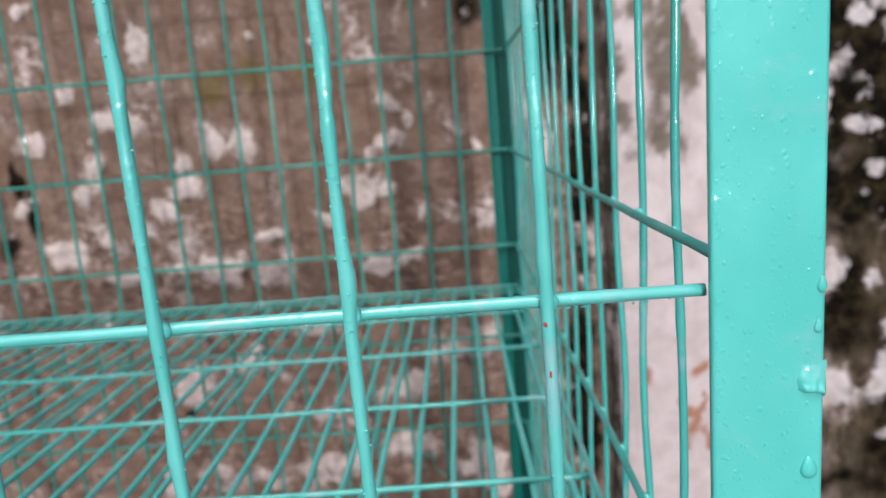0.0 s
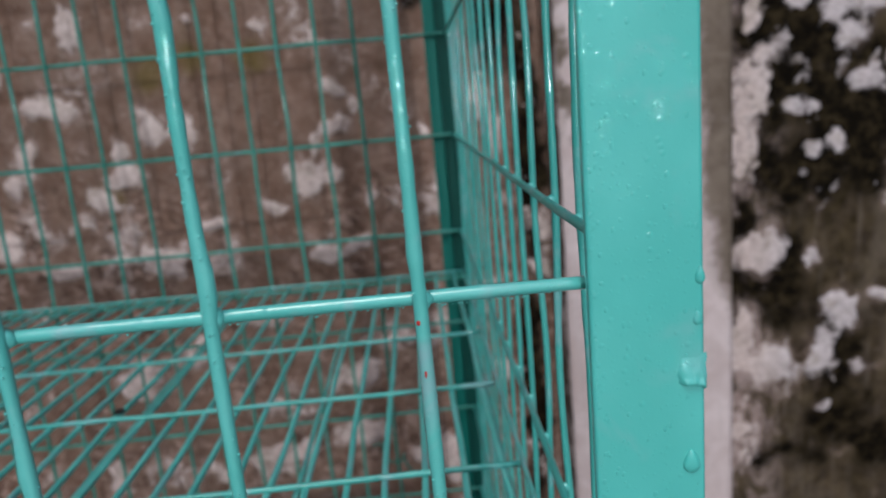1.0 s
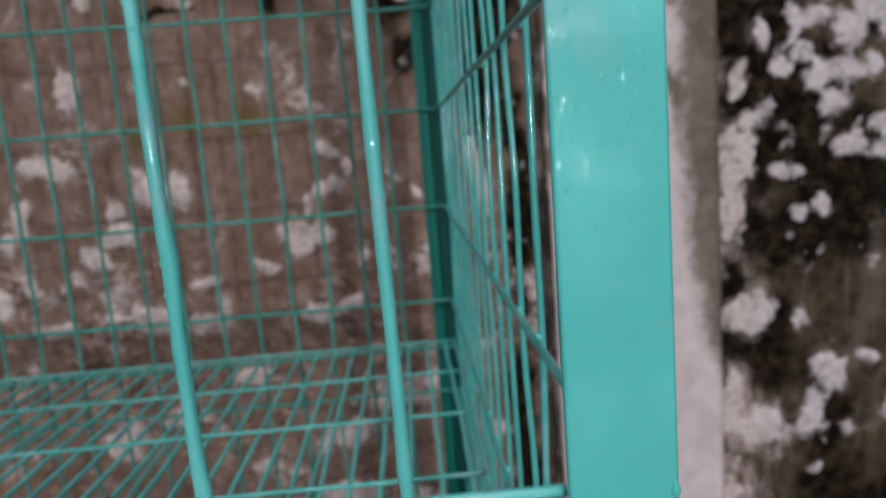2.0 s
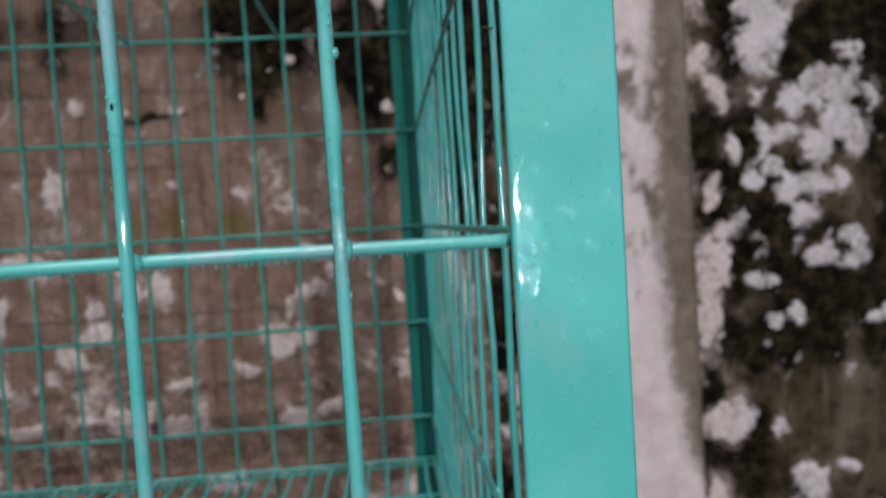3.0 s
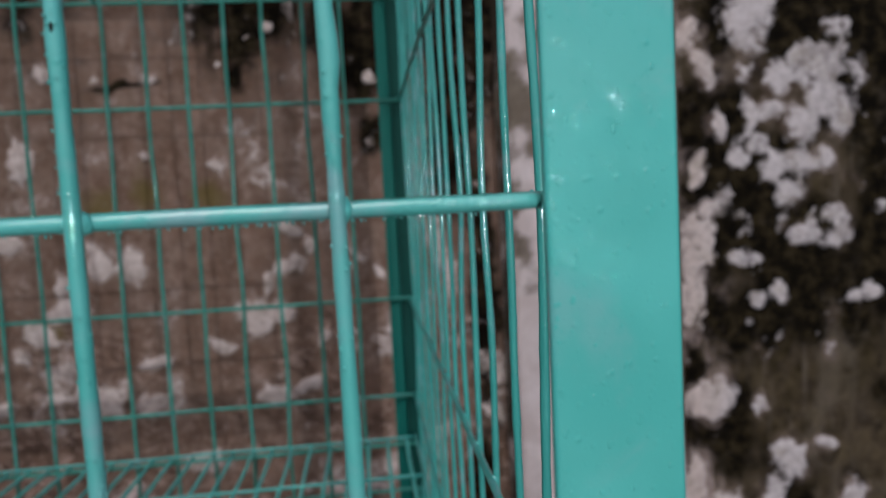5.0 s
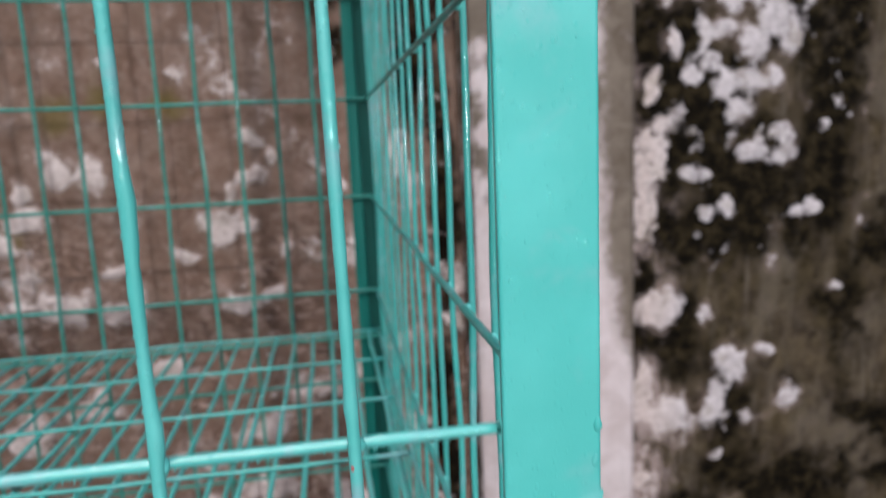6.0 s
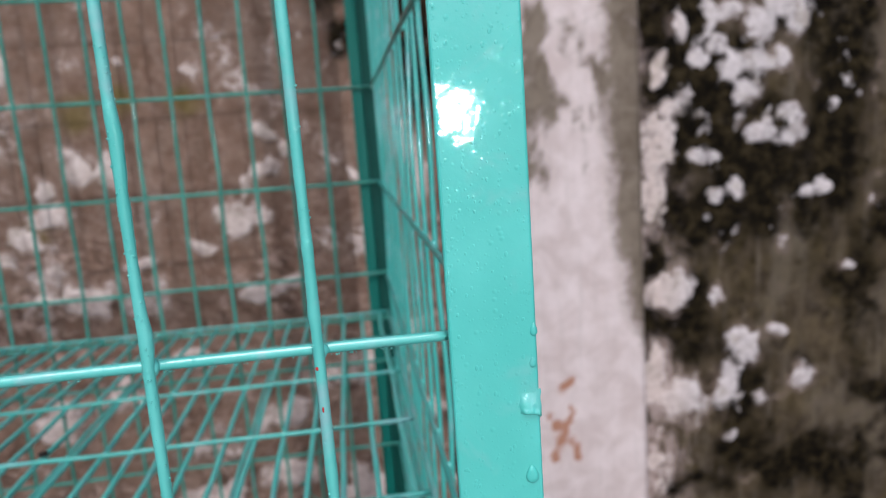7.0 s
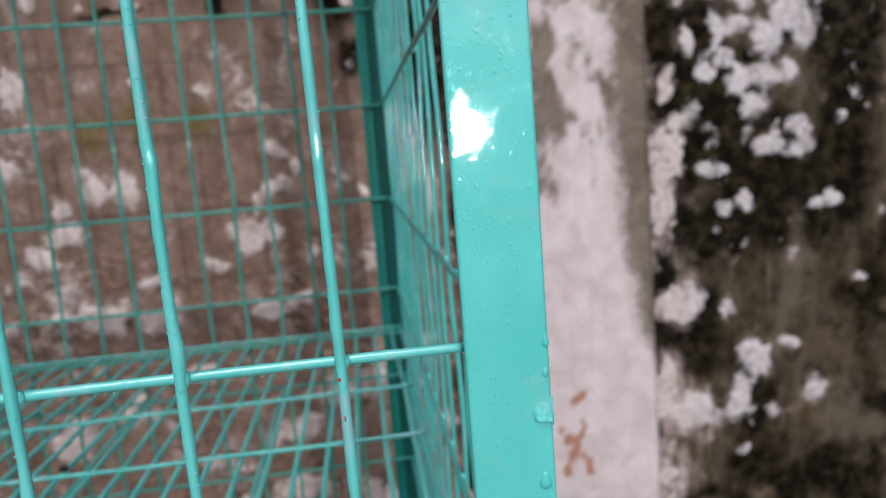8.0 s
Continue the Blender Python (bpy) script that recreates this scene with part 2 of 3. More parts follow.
# whitewash left behind the cage: x, z, half width, half height
PALE_BEHIND = [
    (-0.684, 0.89, 0.054, 0.02), (-0.738, 0.853, 0.016, 0.013), (-0.735, 0.809, 0.019, 0.027), (-0.771, 0.758, 0.019, 0.023),
    (-0.507, 0.845, 0.029, 0.04), (-0.437, 0.832, 0.021, 0.029), (-0.562, 0.803, 0.019, 0.02), (-0.559, 0.757, 0.038, 0.026),
    (-0.625, 0.713, 0.021, 0.018), (-0.806, 0.631, 0.021, 0.027), (-0.618, 1.017, 0.026, 0.02), (-0.623, 1.056, 0.009, 0.014),
    (-0.396, 1.029, 0.011, 0.009), (-0.271, 1.011, 0.013, 0.009), (-0.155, 0.814, 0.028, 0.021), (-0.151, 0.884, 0.023, 0.013),
    (-0.116, 0.853, 0.012, 0.015), (-0.206, 0.713, 0.035, 0.04), (-0.189, 0.778, 0.007, 0.033), (-0.156, 0.726, 0.017, 0.014),
    (-0.089, 0.671, 0.009, 0.017), (-0.193, 0.572, 0.035, 0.02), (-0.124, 0.585, 0.023, 0.014),
]
PALE_LOW = [
    (-0.282, 0.675, 0.024, 0.015), (0.026, 0.794, 0.009, 0.018), (-0.505, 0.602, 0.046, 0.015), (-0.713, 0.576, 0.044, 0.017),
    (-0.149, 0.308, 0.038, 0.03), (-0.164, 0.169, 0.059, 0.032), (-0.598, 0.343, 0.056, 0.037), (-0.329, 0.449, 0.045, 0.023),
    (-0.402, 0.644, 0.039, 0.014), (-0.852, 0.859, 0.034, 0.022), (-0.822, 0.639, 0.044, 0.029), (-0.607, 1.04, 0.028, 0.019),
    (-0.609, 1.023, 0.021, 0.016), (-0.9, 0.727, 0.019, 0.021), (-0.778, 0.952, 0.022, 0.019), (-0.839, 1.106, 0.022, 0.012),
    (-0.766, 0.762, 0.016, 0.016), (-0.602, 0.704, 0.046, 0.016),
]
PALE_SPECKS = [
    (-0.565, 1.192, 0.017, 0.023), (-0.618, 1.026, 0.028, 0.025), (-0.476, 1.182, 0.011, 0.006), (-0.377, 1.174, 0.007, 0.008),
    (-0.258, 1.201, 0.006, 0.007), (-0.2, 1.25, 0.006, 0.005), (-0.159, 1.263, 0.01, 0.011), (0.023, 1.17, 0.011, 0.012), (0.016, 1.379, 0.013, 0.028),
    (-0.056, 1.069, 0.008, 0.006), (-0.396, 1.031, 0.011, 0.007), (-0.272, 1.013, 0.012, 0.009), (-0.169, 1.267, 0.007, 0.007),
    (-0.255, 1.202, 0.006, 0.006), (-0.396, 1.031, 0.011, 0.007), (-0.278, 1.015, 0.015, 0.009), (0.082, 0.805, 0.02, 0.043),
    (0.14, 0.838, 0.02, 0.054), (0.158, 0.782, 0.02, 0.055),
]
BLACK_BEHIND = [
    (0.225, 0.76, 0.03, 0.36), (0.17, 1.03, 0.05, 0.16), (0.21, 0.23, 0.03, 0.3), (0.2, 1.3, 0.085, 0.3),
    (-0.265, 1.336, 0.047, 0.086), (-0.17, 1.31, 0.059, 0.086), (-0.053, 1.283, 0.043, 0.109), (-0.005, 1.193, 0.044, 0.082),
    (-0.428, 1.168, 0.067, 0.009), (0.019, 1.059, 0.028, 0.038), (-0.227, 1.41, 0.085, 0.043), (-0.222, 1.183, 0.021, 0.044),
    (-0.901, 0.784, 0.014, 0.068), (-0.877, 0.725, 0.016, 0.046), (-0.936, 0.659, 0.029, 0.025), (-0.088, 0.527, 0.006, 0.021),
]
OLIVE = [
    (-0.491, 0.94, 0.038, 0.047), (-0.286, 0.955, 0.048, 0.037), (-0.587, 0.723, 0.043, 0.033), (-0.406, 0.969, 0.032, 0.052),
]
# whitewash on the mossy wall beyond the pilaster
PALE_YARD = [
    (0.707, 0.884, 0.033, 0.023), (0.766, 0.776, 0.031, 0.018), (0.803, 0.761, 0.015, 0.013), (0.852, 0.705, 0.022, 0.022),
    (0.802, 0.687, 0.019, 0.014), (0.689, 0.816, 0.021, 0.063), (0.662, 0.714, 0.031, 0.07), (0.803, 0.468, 0.013, 0.017),
    (0.708, 0.503, 0.031, 0.042), (0.659, 0.483, 0.028, 0.035), (0.938, 0.366, 0.015, 0.018), (0.73, 0.232, 0.054, 0.053),
    (0.866, 0.333, 0.038, 0.043), (0.829, 0.249, 0.033, 0.048), (1.014, 0.252, 0.025, 0.029), (0.948, 0.364, 0.017, 0.018),
    (0.913, 0.204, 0.027, 0.013), (0.829, 0.133, 0.016, 0.017), (1.117, 0.508, 0.019, 0.015), (1.067, 0.695, 0.02, 0.02), (1.07, 0.869, 0.016, 0.013),
    (0.803, 0.467, 0.016, 0.021), (0.694, 0.481, 0.039, 0.051), (0.655, 0.725, 0.023, 0.097),
]
PALE_COBBLE = [
    (0.776, 1.225, 0.046, 0.035), (0.676, 1.178, 0.017, 0.016), (0.855, 1.143, 0.033, 0.041), (0.909, 1.182, 0.038, 0.029),
    (0.953, 1.148, 0.033, 0.043), (0.832, 1.08, 0.028, 0.031), (0.9, 1.053, 0.042, 0.047), (0.983, 1.067, 0.03, 0.043), (0.785, 1.066, 0.019, 0.047),
    (0.717, 1.054, 0.021, 0.032), (0.767, 0.988, 0.026, 0.029), (0.849, 0.962, 0.048, 0.036), (0.907, 0.967, 0.031, 0.036),
    (0.952, 0.976, 0.022, 0.03), (0.673, 0.966, 0.026, 0.038), (0.877, 0.901, 0.036, 0.028), (0.978, 0.853, 0.036, 0.016),
    (0.902, 0.818, 0.034, 0.028), (0.971, 0.813, 0.039, 0.031), (0.795, 1.30, 0.062, 0.13), (0.86, 1.37, 0.04, 0.04),
    (0.697, 1.159, 0.024, 0.035),
]
BLACK_YARD = [
    (0.668, 1.051, 0.029, 0.067), (0.778, 0.948, 0.035, 0.029), (0.744, 0.829, 0.047, 0.03), (0.755, 0.642, 0.048, 0.059), (0.742, 0.44, 0.042, 0.072),
    (0.633, 0.292, 0.021, 0.049), (0.922, 0.77, 0.06, 0.03), (0.723, 1.226, 0.021, 0.05), (0.97, 0.754, 0.048, 0.035), (0.669, 0.952, 0.031, 0.07),
    (0.77, 0.652, 0.071, 0.043), (0.741, 0.421, 0.046, 0.084), (1.081, 0.768, 0.067, 0.137), (1.091, 0.948, 0.065, 0.132), (0.625, 0.33, 0.013, 0.079),
    (0.912, 0.671, 0.053, 0.075), (0.667, 0.568, 0.023, 0.05),
]
PILASTER_LEFT, PILASTER_RIGHT, PILASTER_FRONT, WALL_FRONT, GROUND = 0.266, 0.588, 1.12, 1.232, -0.45


def pale_field(x, z):
    field = np.maximum(np.maximum(spots(x, z, PALE_BEHIND + PALE_LOW, 1.06), spots(x, z, PALE_SPECKS, 0.95, 0.35)), np.maximum(spots(x, z, PALE_YARD, 1.12), spots(x, z, PALE_COBBLE, 1.0)))
    low = np.clip((0.86 - z) / 0.22, 0, 1)
    mottle = (fbm(x, z, 0.09, 14) - 0.60) * 3.2 * (0.3 + 0.7 * low) - 0.2 + 0.12 * low
    crust = (fbm(x, z, 0.075, 5) - 0.60) * 3.6 - 0.12 - 0.45 * np.clip((x - 0.98) / 0.08, 0, 1) - 0.9 * np.clip((0.62 - z) / 0.2, 0, 1) * np.clip((x - 0.69) / 0.04, 0, 1) + 0.25 * np.clip((0.71 - x) / 0.06, -0.35, 1) * np.clip(z / 0.2, 0, 1) * np.clip((1.04 - z) / 0.1, -0.5, 1)
    return np.maximum(field, np.where(x > 0.6, crust, mottle))


def black_field(x, z):
    field = np.maximum(spots(x, z, BLACK_BEHIND, 1.1), spots(x, z, BLACK_YARD, 1.4))
    drip = fbm(x, z * 0.22, 0.07, 20)
    high = np.minimum((z - 1.14) * 3.5, 0.4) - np.clip((-0.27 - x) / 0.12, 0, 1) * 0.55 + (drip - 0.5) * 1.5 + (fbm(x, z, 0.12, 1) - 0.5) * 0.8
    yard = (fbm(x, z, 0.13, 18) - 0.47) * 3.4 + 0.4 * np.clip((z - 0.95) / 0.15, 0, 1) - 0.4 * np.clip((0.68 - x) / 0.05, 0, 1) - 0.2 * np.clip((0.72 - z) / 0.25, 0, 1)
    return np.maximum(field, np.where(x > 0.6, yard, np.clip(high, -1, 0.6)))


def fleck_field(x, z):
    """How thickly the flaking skin of old paint lies: a band low behind the cage, nothing beyond the pilaster."""
    band = np.clip((0.80 - z + 0.25 * (fbm(x, z, 0.2, 10) - 0.5)) / 0.16, 0, 1)
    return np.clip(band + 0.12, 0, 1) * np.clip((0.4 - x) / 0.1, 0, 1) * (0.35 + 0.65 * np.clip((fbm(x, z, 0.11, 6) - 0.38) * 5, 0, 1))


def span(a, b, step):
    return list(np.arange(a, b + step / 2, step))


wall_xs = span(-6, -1.25, 0.05) + span(-1.2, 1.7, 0.008) + span(1.75, 6, 0.05)
wall_zs = span(GROUND, -0.05, 0.05) + span(0, 1.7, 0.008) + span(1.75, 2.8, 0.05)
wall_back = slab("wall_back", wall_xs, wall_zs, WALL_FRONT, 0.2,
                 lambda x, z: -0.004 * (fbm(x, z, 0.18, 2) - 0.5) - 0.0035 * np.clip(pale_field(x, z) * 3, 0, 1),
                 {"pale": pale_field, "black": black_field, "olive": lambda x, z: spots(x, z, OLIVE),
                  "fleck": fleck_field, "cool": lambda x, z: np.clip((x - 0.66) / 0.1, 0, 1), "damp": lambda x, z: np.clip((x - 0.5) / 0.15, 0, 1)}, WALL)
tagged(wall_back, "old rendered wall with peeling whitewash and black moss", "wall", kind="structure")


def bare_field(x, z):
    width = np.clip(np.minimum(np.minimum(0.08, (z - 0.385) * 0.45), 0.046 + (z - 0.482) * 0.13), -0.03, 0.10)
    edge = np.minimum((x - (PILASTER_RIGHT - width)) * 15, 0.6) + (fbm(x, z, 0.04, 15) - 0.5) * 0.5
    rise = np.minimum(np.clip((z - 0.86) * 5, -1.2, 0.35), (1.30 - z) * 5)
    high = rise + (fbm(x, z * 0.6, 0.04, 11, 4) - 0.5) * 3.4 - 0.18 + 0.25 * np.clip((0.43 - x) / 0.06, -1, 1)
    return np.clip(np.maximum(edge, np.minimum(high, 0.5)), -1, 1)


RUST = ([(0.390 + 0.011 * i, 0.275 - 0.022 * i, 0.007, 0.014) for i in range(5)] + [(0.428 - 0.009 * i, 0.285 - 0.024 * i, 0.007, 0.014) for i in range(5)]
        + [(0.412 + 0.01 * i, 0.335 + 0.008 * i, 0.011, 0.009) for i in range(3)] + [(0.31, 0.33, 0.014, 0.02)])
pilaster = slab("pilaster", span(PILASTER_LEFT, PILASTER_RIGHT, 0.0092), [GROUND, -0.2] + span(0, 2.0, 0.01) + [2.4, 2.8], PILASTER_FRONT, WALL_FRONT - PILASTER_FRONT + 0.01,
                lambda x, z: 0.004 * (fbm(x, z, 0.15, 6) - 0.5) + 0.006 * np.clip(1 - np.minimum(x - PILASTER_LEFT, PILASTER_RIGHT - x) / 0.01, 0, 1),
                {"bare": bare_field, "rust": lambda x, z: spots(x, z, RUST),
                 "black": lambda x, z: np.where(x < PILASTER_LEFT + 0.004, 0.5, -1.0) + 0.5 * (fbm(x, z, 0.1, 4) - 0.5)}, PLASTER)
tagged(pilaster, "whitewashed concrete pilaster with grey bare edge and rust marks", "pilaster", kind="structure")

bm = bmesh.new()
bmesh.ops.create_grid(bm, x_segments=24, y_segments=24, size=60)
bmesh.ops.translate(bm, vec=(0, 0, GROUND), verts=bm.verts)
ground = part("ground", bm, CONCRETE, None)
tagged(ground, "damp stained concrete yard", "ground", kind="structure")


# unseen walls, added to close the yard and cut the low sky light
def unseen_wall(name, x0, x1, y0, y1):
    bm = bmesh.new()
    bmesh.ops.create_cube(bm, size=1)
    bmesh.ops.scale(bm, vec=(x1 - x0, y1 - y0, 1.5 - GROUND), verts=bm.verts)
    bmesh.ops.translate(bm, vec=((x0 + x1) / 2, (y0 + y1) / 2, (1.5 + GROUND) / 2), verts=bm.verts)
    tagged(part(name, bm, CONCRETE, None, smooth=False), "unseen plain concrete wall added to cut low sky light", "wall", kind="structure")


unseen_wall("unseen_wall_front", -4.0, 4.0, -4.6, -4.4)
unseen_wall("unseen_wall_west", -4.2, -4.0, -4.6, WALL_FRONT - 0.01)
unseen_wall("unseen_wall_east", 4.0, 4.2, -4.6, WALL_FRONT - 0.01)


# ---- the cage ----
PITCH, STEP, H0 = 0.0475, 0.1315, 0.80
LEFT, RIGHT, BACK, TOP = -0.835, 0.0665, 0.80, 1.70
WIRE = 0.00165
cage = new("cage")
tagged(cage, "tall wire mesh animal cage with glossy turquoise paint", "cage")
draw = random.Random(11)


def tube(p0, p1, radius, count, sides, wobble, swell, knots=()):
    """A painted wire from p0 to p1: it wavers a little, its paint is thicker here and there. knots: (share, amount, side)."""
    p0, p1 = Vector(p0), Vector(p1)
    along = (p1 - p0).normalized()
    side = along.orthogonal().normalized() if abs(along.z) < 0.9 else Vector((1, 0, 0))
    other = along.cross(side)
    ph = [draw.uniform(0, 100) for _ in range(3)]
    length = (p1 - p0).length
    bm = bmesh.new()
    rings = []
    for i in range(count + 1):
        f = i / count
        d = f * length
        bend = math.sin(math.pi * f) ** 0.3 if 0 < f < 1 else 0
        c = p0.lerp(p1, f)
        c = c + side * wobble * bend * noise.noise((d * 9, ph[0], 0)) + other * wobble * bend * noise.noise((d * 9, ph[1], 5))
        r = radius * (1 + swell * noise.noise((d * 55, ph[2], 0)) + 1.0 * swell * noise.noise((d * 210, ph[2], 3)))
        ring = []
        for s in range(sides):
            a = 2 * math.pi * s / sides
            rr = r
            for share, amount, toward in knots:
                rr += amount * math.exp(-((d - share) / 0.004) ** 2) * max(0.0, math.cos(a - toward))
            ring.append(bm.verts.new(c + (side * math.cos(a) + other * math.sin(a)) * rr))
        rings.append(ring)
    for a, b in zip(rings, rings[1:]):
        for s in range(sides):
            bm.faces.new((a[s], a[(s + 1) % sides], b[(s + 1) % sides], b[s]))
    bm.faces.new(rings[0][::-1])
    bm.faces.new(rings[-1])
    return bm


def wire(name, p0, p1, count=60, sides=7, radius=WIRE, wobble=0.0012, swell=0.08, knots=(), material=None):
    return part(name, tube(p0, p1, radius, count, sides, wobble, swell, knots), material or WIRE_PAINT, cage)


def angle_post(name, x, y, ox, oy, z0, z1, width=0.0265, thick=0.003):
    """An upright angle iron: two flanges that run from the outer corner (x, y) towards ox and oy (+1 or -1)."""
    bm = bmesh.new()
    outline = [(0, 0), (width, 0), (width, thick), (thick, thick), (thick, width), (0, width)]
    n = 68
    rings = [[bm.verts.new((x + ox * u, y + oy * v, z0 + (z1 - z0) * i / n)) for u, v in outline] for i in range(n + 1)]
    for a, b in zip(rings, rings[1:]):
        for s in range(6):
            bm.faces.new((a[s], a[(s + 1) % 6], b[(s + 1) % 6], b[s]))
    bm.faces.new(rings[0][::-1])
    bm.faces.new(rings[-1])
    bmesh.ops.recalc_face_normals(bm, faces=bm.faces)
    sharp = [e for e in bm.edges if len(e.link_faces) == 2 and e.calc_face_angle(0) > 0.5]
    bmesh.ops.bevel(bm, geom=sharp, offset=0.0010, segments=3, affect="EDGES", profile=0.5)
    return part(name, bm, PAINT, cage, smooth=False)


def channel_post(name, x, ox):
    """A back corner post of folded sheet: a narrow face, then a groove, added for its shade, that opens to the front.
    """
    bm = bmesh.new()
    t = 0.0015
    line = [(0.034, 0.0035), (0.019, 0.0035), (0.019, 0.034), (t, 0.034), (t, 0.004), (0, 0.004), (0, 0.034 + t), (0.019 + t, 0.034 + t), (0.019 + t, 0.0035 + t), (0.034, 0.0035 + t)]
    rings = [[bm.verts.new((x + ox * u, BACK + v, z)) for u, v in line] for z in np.linspace(GROUND, TOP, 30)]
    n = len(line)
    for a, b in zip(rings, rings[1:]):
        for s in range(n):
            bm.faces.new((a[s], a[(s + 1) % n], b[(s + 1) % n], b[s]))
    bmesh.ops.recalc_face_normals(bm, faces=bm.faces)
    return part(name, bm, SHADED_GREEN, cage, smooth=False)


def rail(name, p0, p1, width=0.022, thick=0.003):
    """A flat bar along x or y, standing on edge."""
    bm = bmesh.new()
    bmesh.ops.create_cube(bm, size=1)
    a, b = Vector(p0), Vector(p1)
    d = b - a
    size = (d.length, thick, width) if abs(d.x) > abs(d.y) else (thick, d.length, width)
    bmesh.ops.scale(bm, vec=size, verts=bm.verts)
    bmesh.ops.translate(bm, vec=(a + b) / 2, verts=bm.verts)
    bmesh.ops.bevel(bm, geom=bm.edges[:], offset=0.0006, segments=2, affect="EDGES")
    return part(name, bm, PAINT, cage, smooth=False)


front_post = angle_post("corner_post", RIGHT, -0.003, -1, 1, GROUND, TOP)
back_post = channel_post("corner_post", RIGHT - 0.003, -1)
angle_post("corner_post", LEFT, -0.003, 1, 1, GROUND, TOP)
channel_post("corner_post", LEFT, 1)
# dark strip that stands for the shade inside the right back post's groove
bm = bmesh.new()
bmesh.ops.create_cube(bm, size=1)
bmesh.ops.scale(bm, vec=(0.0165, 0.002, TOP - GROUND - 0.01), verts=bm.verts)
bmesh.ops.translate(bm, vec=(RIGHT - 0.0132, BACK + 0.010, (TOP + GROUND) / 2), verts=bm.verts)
part("groove_shade_strip", bm, GROOVE_SHADE, back_post, "dark strip that paints shade into the groove", smooth=False)
for z in (0.11, TOP - 0.012):
    rail("frame_rail", (LEFT + 0.004, 0.0045, z), (RIGHT - 0.004, 0.0045, z))
    rail("frame_rail", (LEFT + 0.004, BACK + 0.0, z), (RIGHT - 0.004, BACK + 0.0, z))
    rail("frame_rail", (LEFT + 0.0055, 0.008, z), (LEFT + 0.0055, BACK - 0.004, z))
    rail("frame_rail", (RIGHT - 0.0055, 0.008, z), (RIGHT - 0.0055, BACK - 0.004, z))

levels = [H0 + STEP * k for k in range(-5, 7)]
xs = [0.0014 - PITCH * k for k in range(0, 18)]
LEAN = -0.008
ys = [0.0365 + 0.0487 * k for k in range(0, 16)]


def front_x(k, z):
    """Where the front upright k stands at the height z: the sheet hangs a little askew in its frame."""
    return xs[k] + LEAN * (z - 0.87)


Z0, Z1 = 0.10, TOP - 0.02

# front panel: uprights before the level wires; paint runs on the two nearest the open corner
RUNS = {0: [(0.977, 0.0003, 0.0), (0.986, 0.0006, 0.3), (0.961, 0.0011, 0.1), (0.812, 0.0004, 3.0)],
        1: [(0.866, 0.0010, 0.0), (0.858, 0.0008, 0.2), (0.812, 0.0009, 0.0), (0.806, 0.0008, 0.1), (0.972, 0.0006, 1.5)],
        2: [(0.86, 0.001, 0.3), (0.768, 0.001, 3.0), (0.76, 0.0007, 2.6)]}
for k, x in enumerate(xs):
    near = k < 6
    wire("upright_wire", (front_x(k, Z0), 0, Z0), (front_x(k, Z1), 0, Z1), 320 if near else 60, 14 if near else 7, wobble=0.0004, swell=0.15,
         knots=[(z - Z0, a, s) for z, a, s in RUNS.get(k, [])])
for z in levels:
    near = 0.7 < z < 1.1
    wire("level_wire", (LEFT + 0.005, 0.0032, z - 0.0006), (0.0405, 0.0032, z), 220 if near else 60, 14 if near else 7, wobble=0.001)

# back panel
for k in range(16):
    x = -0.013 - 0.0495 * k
    wire("upright_wire", (x, BACK - 0.0018, Z0), (x, BACK - 0.0018, Z1), 60, 8, 0.0024, wobble=0.003, material=SHADED_DULL_PAINT)
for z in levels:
    wire("level_wire", (LEFT + 0.004, BACK + 0.0015, z), (RIGHT - 0.005, BACK + 0.0015, z), 60, 8, 0.0024, material=SHADED_DULL_PAINT)

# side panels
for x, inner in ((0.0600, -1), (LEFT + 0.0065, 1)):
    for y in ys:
        wire("upright_wire", (x, y, Z0), (x, y, Z1), 240, 8, wobble=0.0025, swell=0.13, material=SHADED_PAINT)
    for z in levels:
        wire("level_wire", (x + inner * 0.0032, 0.001, z), (x + inner * 0.0032, BACK, z), 90, 8, 0.0019, material=SHADED_PAINT)

# two mesh floors with the rods that carry them
for base in (0.6085, 1.264):
    for k in range(34):
        x = 0.042 - 0.0255 * k
        wire("floor_wire", (x, 0.006, base), (x, BACK - 0.004, base), 50, 8, 0.0023, wobble=0.002, material=FLOOR_PAINT)
    for k in range(7):
        y = BACK - 0.008 - 0.1335 * k
        wire("cross_wire", (LEFT + 0.012, y, base + 0.0038), (0.0565, y, base + 0.0038), 60, 8, 0.0021, material=SHADED_PAINT)
    wire("cross_wire", (LEFT + 0.012, BACK - 0.012, base - 0.003), (0.0565, BACK - 0.012, base - 0.003), 60, 8, 0.0028, material=SHADED_DULL_PAINT)
    wire("floor_wire", (0.0545, 0.006, base + 0.006), (0.0545, BACK - 0.004, base + 0.006), 50, 7, 0.0018)
    for x in (-0.12, -0.315, -0.51, -0.705):
        wire("support_rod", (x, 0.006, base - 0.068), (x, BACK - 0.001, base - 0.068), 60, 8, 0.0024, wobble=0.002, material=FLOOR_PAINT)


# beads of weld and paint where the wires cross
def lump(rx, ry, rz, seed):
    bm = bmesh.new()
    bmesh.ops.create_icosphere(bm, subdivisions=2, radius=1)
    for v in bm.verts:
        s = 1 + 0.25 * noise.noise(v.co * 1.7 + Vector((seed, 0, 0)))
        v.co = Vector((v.co.x * rx * s, v.co.y * ry * s, v.co.z * rz * s))
    me = bpy.data.meshes.new("weld")
    bm.to_mesh(me)
    bm.free()
    me.materials.append(WIRE_PAINT)
    return me


